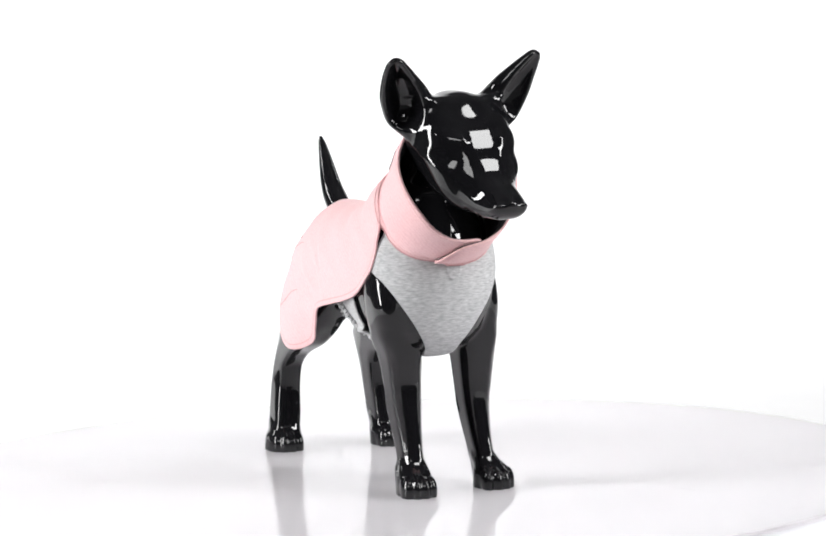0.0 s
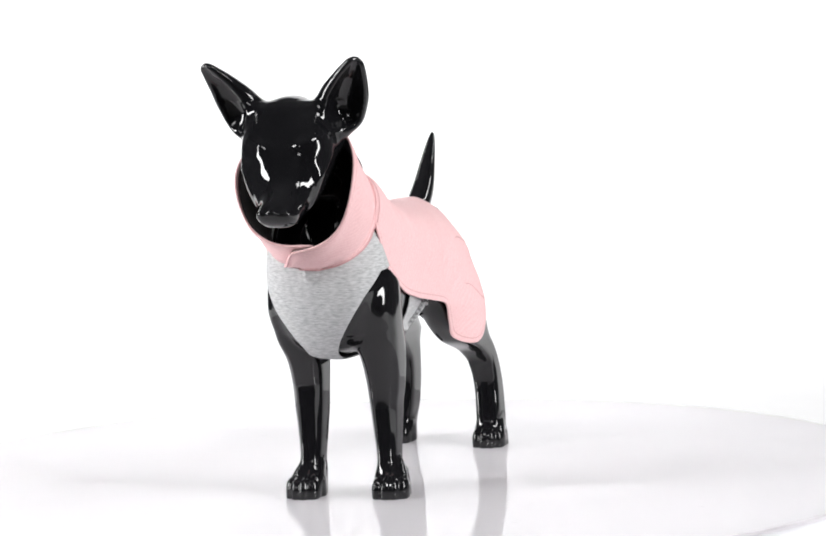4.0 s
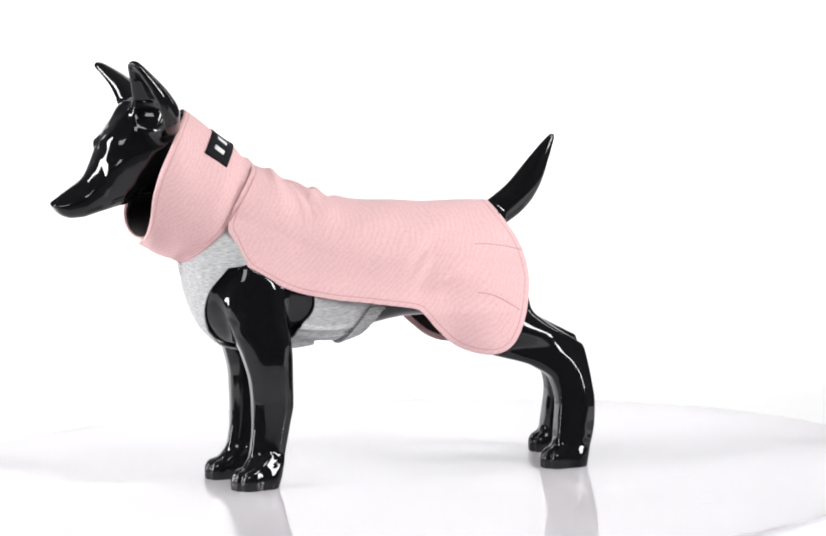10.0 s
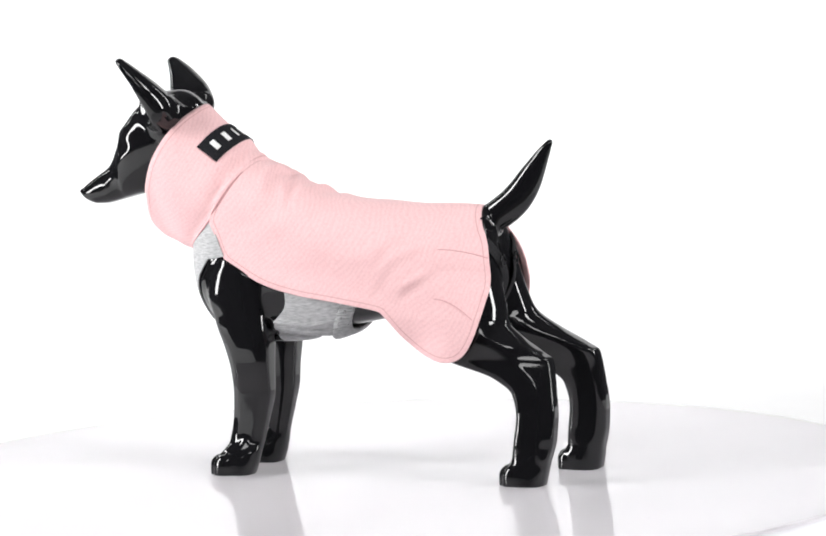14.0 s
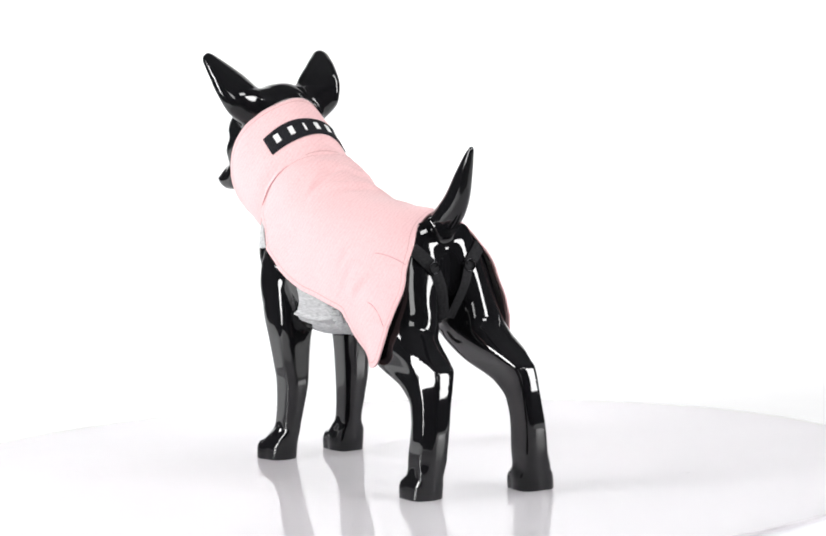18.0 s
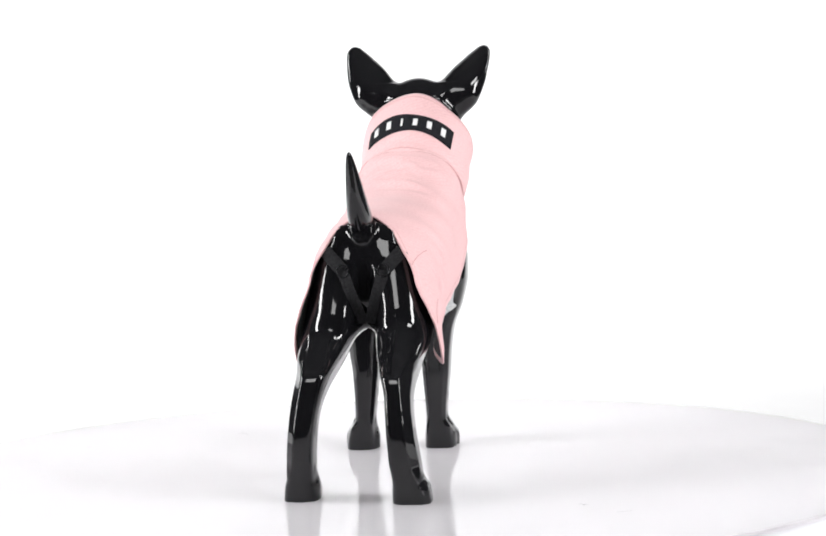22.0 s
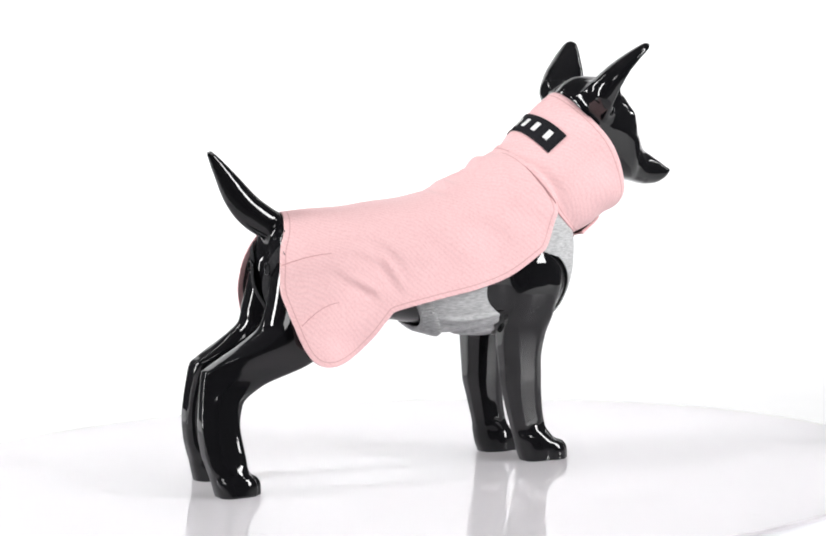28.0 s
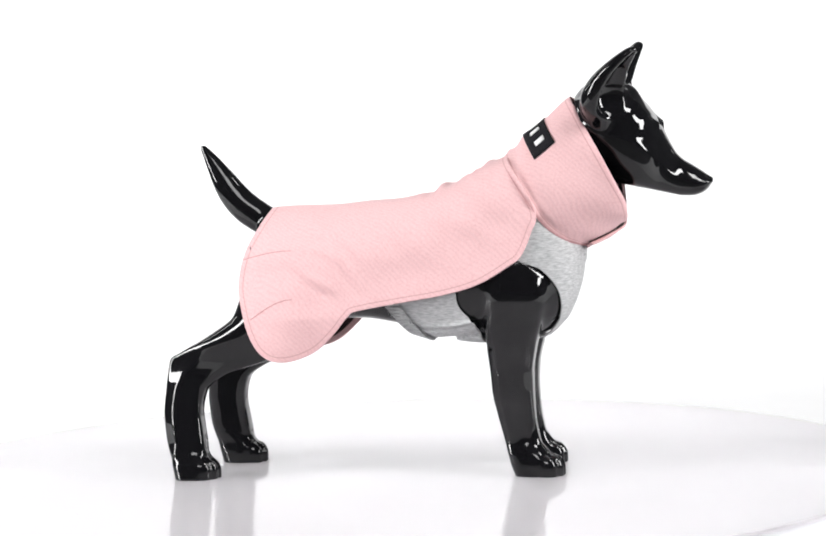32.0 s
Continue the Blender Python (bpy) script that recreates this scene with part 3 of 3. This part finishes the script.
def collar_point(phi, s, lift=0.0):
    """phi: degrees round the neck from the nape, positive to the dog's left; s: 0 at the seam, 1 at the opening."""
    u0, = SEAM_U(np.array(float(phi)))
    u1, = OPEN_U(np.array(float(phi)))
    u = u0 + (u1 - u0) * s
    f = max(0, min(1, (u - u0) / max(-u0, 1e-6)))
    c, r, w = -0.025 + 0.0140 * f, 0.074 + 0.010 * f, 0.0698 + 0.0026 * f
    over = 0.0035 * max(0, min(1, (phi - 120) / 40)) - 0.002 * max(0, min(1, (-phi - 140) / 30))
    k = lift + over + 0.0015 * math.sin(math.radians(phi) * 5 + 9 * s) * s
    nape = math.exp(-(phi / 62) ** 4) * max(0, 1 - s / 0.42)
    k += nape * (0.0026 * math.sin(23 * s + 0.035 * phi) + 0.0018 * math.sin(17 * s - 0.06 * phi + 1))
    a = math.radians(phi)
    return COLLAR_O + AXIS_U * u + AXIS_E * (c + (r + k) * math.cos(a)) + Vector((0, 1, 0)) * (w + k) * math.sin(a) * (1 - 0.05 * math.cos(a) - 0.11 * max(math.cos(a), 0) ** 2)


def sewn(points, s, lift=0.0):
    """Draws the collar's lower edge down on to the mantle."""
    V = np.array([tuple(p) for p in points], float)
    s = np.asarray(s, float)
    fade = np.clip(1 - s / 0.30, 0, 1) ** 2
    hem = HEM(V[:, 0], V[:, 2])
    on_mantle, on_chest = fade * np.clip((0.004 - hem) / 0.012, 0, 1), 0.9 * fade * np.clip((hem + 0.002) / 0.012, 0, 1)

    def breast(P):
        return smooth_min(TORSO[0](P), NECK[0](P), 0.03) - 0.0042

    flat = 0.0012 - 0.0018 * np.clip((0.068 - np.abs(V[:, 1] + 0.008)) / 0.03, 0, 1)
    for field, weight in ((mantle, on_mantle), (breast, on_chest)):
        for i in range(4):
            d = field(V.T) - flat - lift
            G = np.stack([(field((V + 5e-4 * np.eye(3)[a]).T) - field((V - 5e-4 * np.eye(3)[a]).T)) / 1e-3 for a in range(3)], 1)
            V = V - G * (weight * np.clip(d, -0.004, 0.004) / np.maximum((G**2).sum(1), 0.1))[:, None]
    return [Vector(v) for v in V]


def collar_sheet(name, mat, label, s0, s1, lift, thick, phi0=-198, phi1=198, nu=150, nv=22):
    V, faces, edge, along = [], [], [], []
    for i in range(nu):
        phi = phi0 + (phi1 - phi0) * i / (nu - 1)
        for j in range(nv):
            s = s0 + (s1 - s0) * j / (nv - 1)
            V.append(collar_point(phi, s, lift))
            edge.append(-min(s, 1 - s) * 0.1)
            along.append(s)
    for i in range(nu - 1):
        for j in range(nv - 1):
            a = i * nv + j
            faces.append((a, a + nv, a + nv + 1, a + 1))
    V = sewn(V, along, lift)
    ob = mesh_object(name, V, faces, mat, COAT, label)
    stitched(ob, edge)
    return thickness(ob, thick, -1.0)


collar_sheet("collar", PINK, "pale pink stand-up collar", 0.0, 1.0, 0.0, -0.0024)
collar_sheet("collar_lining", LINING, "dark collar lining", 0.03, 0.965, -0.0032, -0.0006)


def ribbon(points, normals, wide, high, closed=False):
    """A flat band with a rounded back along points, laid on a surface with these normals."""
    bm, rings = bmesh.new(), []
    n = len(points)
    for i, (p, m) in enumerate(zip(points, normals)):
        a, b = points[max(i - 1, 0)], points[min(i + 1, n - 1)]
        t = (b - a).normalized()
        m = (m - t * m.dot(t)).normalized()
        side = t.cross(m)
        rings.append([bm.verts.new(p + side * (wide / 2 * u) + m * (high * v)) for u, v in ((-1, -0.2), (-1, 0.5), (-0.5, 1), (0.5, 1), (1, 0.5), (1, -0.2))])
    for a, b in zip(rings, rings[1:]):
        for i in range(6):
            bm.faces.new((a[i], a[(i + 1) % 6], b[(i + 1) % 6], b[i]))
    bm.faces.new(rings[0]), bm.faces.new(rings[-1][::-1])
    bmesh.ops.recalc_face_normals(bm, faces=bm.faces[:])
    return bm


# name patch at the nape: a black woven label with six plain white bars
PHI0, PHI1, S0, S1 = -54, 54, 0.325, 0.620


def patch_point(a, b, lift):
    return collar_point(PHI0 + (PHI1 - PHI0) * a - 1, S0 + (S1 - S0) * b, lift)


def patch_sheet(name, a0, a1, b0, b1, lift, mat, parent, label="", n=24, m=6, slant=0.0):
    V = [patch_point(a0 + (a1 - a0) * i / n, b0 + (b1 - b0) * j / m, lift) for i in range(n + 1) for j in range(m + 1)]
    F = [(i * (m + 1) + j, (i + 1) * (m + 1) + j, (i + 1) * (m + 1) + j + 1, i * (m + 1) + j + 1) for i in range(n) for j in range(m)]
    return thickness(mesh_object(name, V, F, mat, parent, label), -0.0012)


LABEL = patch_sheet("label_patch", 0, 1, 0, 1, 0.0016, PATCH, COAT, "black woven label with white bars")
for i in range(6):
    c = 0.115 + 0.77 * (1 - i / 5)
    w = 0.010 if i == 2 else 0.025
    patch_sheet("bar", c - w, c + w, 0.30, 0.72, 0.0024, WHITE_THREAD, LABEL, "", 6, 3)

# collar seam and hem stitching
for p0, p1 in ((-178, -46), (46, 200)):
    seam = sewn([collar_point(p, 0.0, 0.0006) for p in range(p0, p1, 4)], [0.0] * len(range(p0, p1, 4)))
    part("collar_seam", ribbon(seam, [(p - COLLAR_O - AXIS_U * -0.09).normalized() for p in seam], 0.0014, 0.0005), PINK_SEAM, COAT, "stitched collar seam")


def mantle_side(x, z, side):
    y = 0.05
    for _ in range(20):
        d = float(mantle((np.array(x), np.array(middle(x) + side * y), np.array(z))))
        y -= d
    return Vector((x, middle(x) + side * y, z))


for side in (1, -1):
    for a, b in (((-0.163, 0.272), (-0.100, 0.283)), ((-0.150, 0.200), (-0.098, 0.224))):
        line = [mantle_side(a[0] + (b[0] - a[0]) * i / 12, a[1] + (b[1] - a[1]) * math.sin(i / 12 * 1.57), side) for i in range(13)]
        part("dart_seam", ribbon(line, [Vector((0, side, 0.1))] * 13, 0.0010, 0.0005), PINK_SEAM, COAT, "dart stitched into the rump")

# grey chest panel with its arm openings, and the ribbed belly band
CHEST_OUT = outline([(0.058, 0.145), (0.036, 0.19), (0.020, 0.26), (0.12, 0.27), (0.185, 0.30), (0.195, 0.345), (0.225, 0.305), (0.245, 0.291), (0.272, 0.284), (0.30, 0.25), (0.29, 0.14), (0.16, 0.13)])
ARM = outline([(0.190, 0.273), (0.225, 0.268), (0.27, 0.25), (0.29, 0.21), (0.28, 0.13), (0.20, 0.10), (0.14, 0.11), (0.128, 0.182), (0.109, 0.208), (0.105, 0.226), (0.110, 0.26), (0.15, 0.285)])
ARM_IN = Curve1([(0.15, 0.012), (0.178, 0.021), (0.20, 0.034), (0.235, 0.056), (0.27, 0.074), (0.30, 0.08)])


def chest(P):
    x, y, z = P
    gather = sum(crease(x, z, a, b, 0.0034, 0.0052) for a, b in (((0.046, 0.200), (0.150, 0.187)), ((0.050, 0.190), (0.155, 0.179)), ((0.054, 0.181), (0.155, 0.172))))
    return smooth_min(TORSO[0](P), NECK[0](P), 0.03) - 0.0042 * np.clip((0.262 - x) / 0.022, 0.25, 1) - gather


def chest_cut(P):
    inner, = ARM_IN(P[2])
    arm = np.maximum(ARM(P[0], P[2]), inner - np.abs(P[1] - middle(P[0])))
    return np.maximum(np.maximum(CHEST_OUT(P[0], P[2]), -arm), -(HEM(P[0], P[2]) + 0.002))


def under_mantle(P):
    return smooth_min(mantle(P) + 0.0050, -HEM(P[0], P[2]) - 0.002, 0.004)


def under_collar(P):
    x, y, z = P[0] - 0.274, P[1] + 0.008, P[2] - 0.395
    u, e = 0.9 * x + 0.436 * z, -0.436 * x + 0.9 * z
    f = np.clip((u + 0.095) / 0.095, 0, 1)
    r = np.sqrt(((e + 0.025 - 0.0145 * f) / (0.073 + 0.011 * f)) ** 2 + (y / 0.0665) ** 2 + 1e-9)
    return np.minimum(np.minimum((r - 1) * 0.07 + 0.0065, 0.004 - u), np.minimum(u + 0.095, 0.03 - (r - 1) * 0.07))


def under_chest(P):
    return np.minimum(np.minimum(chest(P) + 0.0030, 0.02 - chest(P)), -chest_cut(P) - 0.002)


# the lacquered body stays inside the cloth
BODY.append((under_mantle, np.array((-0.18, -0.13, 0.14)), np.array((0.215, 0.12, 0.43)), 0.001, 2))
BODY.append((under_collar, np.array((0.12, -0.1, 0.25)), np.array((0.32, 0.09, 0.48)), 0.001, 2))
BODY.append((under_chest, np.array((0.02, -0.11, 0.14)), np.array((0.29, 0.10, 0.36)), 0.001, 2))


def dog(P):
    return np.maximum(combine(BODY, P), -P[2])


def mannequin():
    axes = [np.arange(-0.29, 0.432, 0.0024), np.arange(-0.125, 0.117, 0.0020), np.concatenate([np.arange(-0.006, 0.04, 0.0016), np.arange(0.04, 0.542, 0.0024)])]
    P = [axes[0][:, None, None], axes[1][None, :, None], axes[2][None, None, :]]
    V, faces = surface(np.maximum(combine(BODY, P, axes), -P[2]), axes)
    V, N = settle_on(V, dog, 2)
    V[:, 2] = np.maximum(V[:, 2], 0)
    return tagged(mesh_object("dog_mannequin", V, faces, LACQUER), "glossy black standing dog mannequin with upright ears", "mannequin")


MANNEQUIN = mannequin()

cloth("chest_panel", chest, (0.02, -0.10, 0.15), (0.275, 0.09, 0.365), chest_cut, MARL, "grey marl jersey chest panel", 0.0019, 0.002)


def band(P):
    x, y, z = P
    return TORSO[0](P) - 0.0068 - 0.0024 * np.sin(np.arctan2(y - middle(x), 0.26 - z) * 104)


cloth("belly_band", band, (0.005, -0.10, 0.155), (0.075, 0.09, 0.30), lambda P: np.maximum(np.maximum(0.022 + 0.62 * (0.2 - P[2]) - P[0], P[0] - 0.041 - 0.62 * (0.2 - P[2])), P[2] - 0.235), MARL, "ribbed elastic belly band", 0.0013, 0.002)

# leg straps under the tail, each with a ring
def on_body(points, lift):
    V = np.array([tuple(p) for p in points], float)
    for i in range(8):
        near = np.min([dog((V + np.array(q)).T) for q in ((0, 0, 0), (0, 0.004, 0), (0, -0.004, 0))], 0)
        V[:, 0] -= np.clip(lift - near, -0.004, 0.004)
    V[1:-1] = (V[:-2] + 2 * V[1:-1] + V[2:]) / 4
    return [Vector(v) for v in V]


for side in (1, -1):
    m = -0.002
    a, r, c = Vector((-0.150, m + side * 0.047, 0.290)), Vector((-0.1690, m + side * 0.0245, 0.266)), Vector((-0.1640, m + side * 0.004, 0.203))
    up = on_body([a.lerp(r, i / 6) for i in range(7)], 0.0012)
    down = on_body([r.lerp(c, i / 8) for i in range(9)], 0.0012)
    r = up[-1]
    part("strap", ribbon(up, [Vector((-1, side * 0.3, 0.3))] * 7, 0.016, 0.0016), WEBBING, COAT, "black webbing strap")
    part("strap", ribbon(down, [Vector((-1, side * 0.2, 0.0))] * 9, 0.014, 0.0016), WEBBING, COAT, "black webbing strap")
    bm = bmesh.new()
    rings = []
    for i in range(20):
        u = 2 * math.pi * i / 20
        rings.append([bm.verts.new((r.x - 0.0032 + 0.0011 * math.sin(v), r.y + (0.0072 + 0.0011 * math.cos(v)) * math.cos(u), r.z + (0.0072 + 0.0011 * math.cos(v)) * math.sin(u))) for v in [2 * math.pi * k / 8 for k in range(8)]])
    for i in range(20):
        for k in range(8):
            bm.faces.new((rings[i][k], rings[(i + 1) % 20][k], rings[(i + 1) % 20][(k + 1) % 8], rings[i][(k + 1) % 8]))
    bmesh.ops.recalc_face_normals(bm, faces=bm.faces[:])
    part("ring", bm, RING, COAT, "small black ring", True)

# ---- turntable, sweep and studio ----
TABLE = tagged(new("turntable"), "round white glossy acrylic turntable", "turntable")
part("disc", lathe([(0, 0), (0.636, 0), (0.6385, -0.0012), (0.64, -0.0025), (0.64, -0.005), (0.63, -0.006), (0, -0.006)], 160), ACRYLIC, TABLE)
part("base", lathe([(0, -0.0065), (0.632, -0.0065), (0.634, -0.007), (0.634, -0.0125), (0, -0.0125)], 96), RIM, TABLE, "pale turntable base")
rnd = random.Random(4)
for i in range(14):
    r, a, n = rnd.uniform(0.36, 0.62), rnd.uniform(0, 6.28), rnd.uniform(0.3, 2.8)
    long = rnd.uniform(0.006, 0.022)
    pts = [Vector((r * math.cos(a) + math.cos(n) * long * t, r * math.sin(a) + math.sin(n) * long * t, 0.0002)) for t in (-0.5, -0.2, 0.15, 0.5)]
    part("scuff", ribbon(pts, [Vector((0, 0, 1))] * 4, 0.0009, 0.0001), SCUFF, TABLE, "faint grey scuff mark")


def sweep():
    """White paper: flat under the turntable, curving up behind it."""
    prof = [(y, -0.0130) for y in (-0.61, 0.0, 0.8, 1.6)]
    prof += [(1.6 + 1.1 * math.sin(a), -0.0130 + 1.1 * (1 - math.cos(a))) for a in [math.pi / 2 * i / 16 for i in range(1, 17)]] + [(2.7, 1.8), (2.7, 3.0)]
    V = [(x, y, z) for y, z in prof for x in (-1.36, 1.36)]
    F = [(2 * i, 2 * i + 1, 2 * i + 3, 2 * i + 2) for i in range(len(prof) - 1)]
    ob = mesh_object("backdrop", V, F, SWEEP)
    thickness(ob, 0.004)
    return tagged(ob, "seamless white paper sweep", "backdrop", kind="structure")


sweep()
for name, dims, mat in (("floor", (-4, 4, -5.2, 3.4, -0.9, -0.8), DARK_FLOOR), ("ceiling", (-4, 4, -5.2, 3.4, 3.1, 3.2), DARK_WALL),
                        ("wall_south", (-4, 4, -5.3, -5.2, -0.9, 3.2), DARK_WALL), ("wall_north", (-4, 4, 3.4, 3.5, -0.9, 3.2), DARK_WALL),
                        ("wall_west", (-4.1, -4, -5.3, 3.5, -0.9, 3.2), DARK_WALL), ("wall_east", (4, 4.1, -5.3, 3.5, -0.9, 3.2), DARK_WALL)):
    tagged(part(name, box(*dims), mat, None), "plain grey studio " + name.split("_")[0], name.split("_")[0], kind="structure")
PLINTH = tagged(new("shooting_table"), "plain table under the white paper", "table")
part("tabletop", box(-1.3, 1.3, -0.60, 1.65, -0.06, -0.018, 0.004), SWEEP, PLINTH)
for x in (-1.2, 1.2):
    for y in (-0.3, 1.5):
        part("leg", box(x - 0.03, x + 0.03, y - 0.03, y + 0.03, -0.8, -0.06, 0.004), DARK_WALL, PLINTH)


# ---- what moves: the turntable turns, with the mannequin and its coat ----
def heading(t):
    """Degrees by which the dog points from the x axis."""
    return -70.5 - math.degrees(0.16549178 * t - 0.72430531e-4 * (t - 16) ** 2 - 0.29996922e-5 * (t - 16) ** 3)


def motions():
    rows = [(float(t), pose(0, 0, 0, 0, 0, heading(t))) for t in range(33)]
    for ob in (MANNEQUIN, COAT, TABLE):
        walk(ob, rows)


motions()
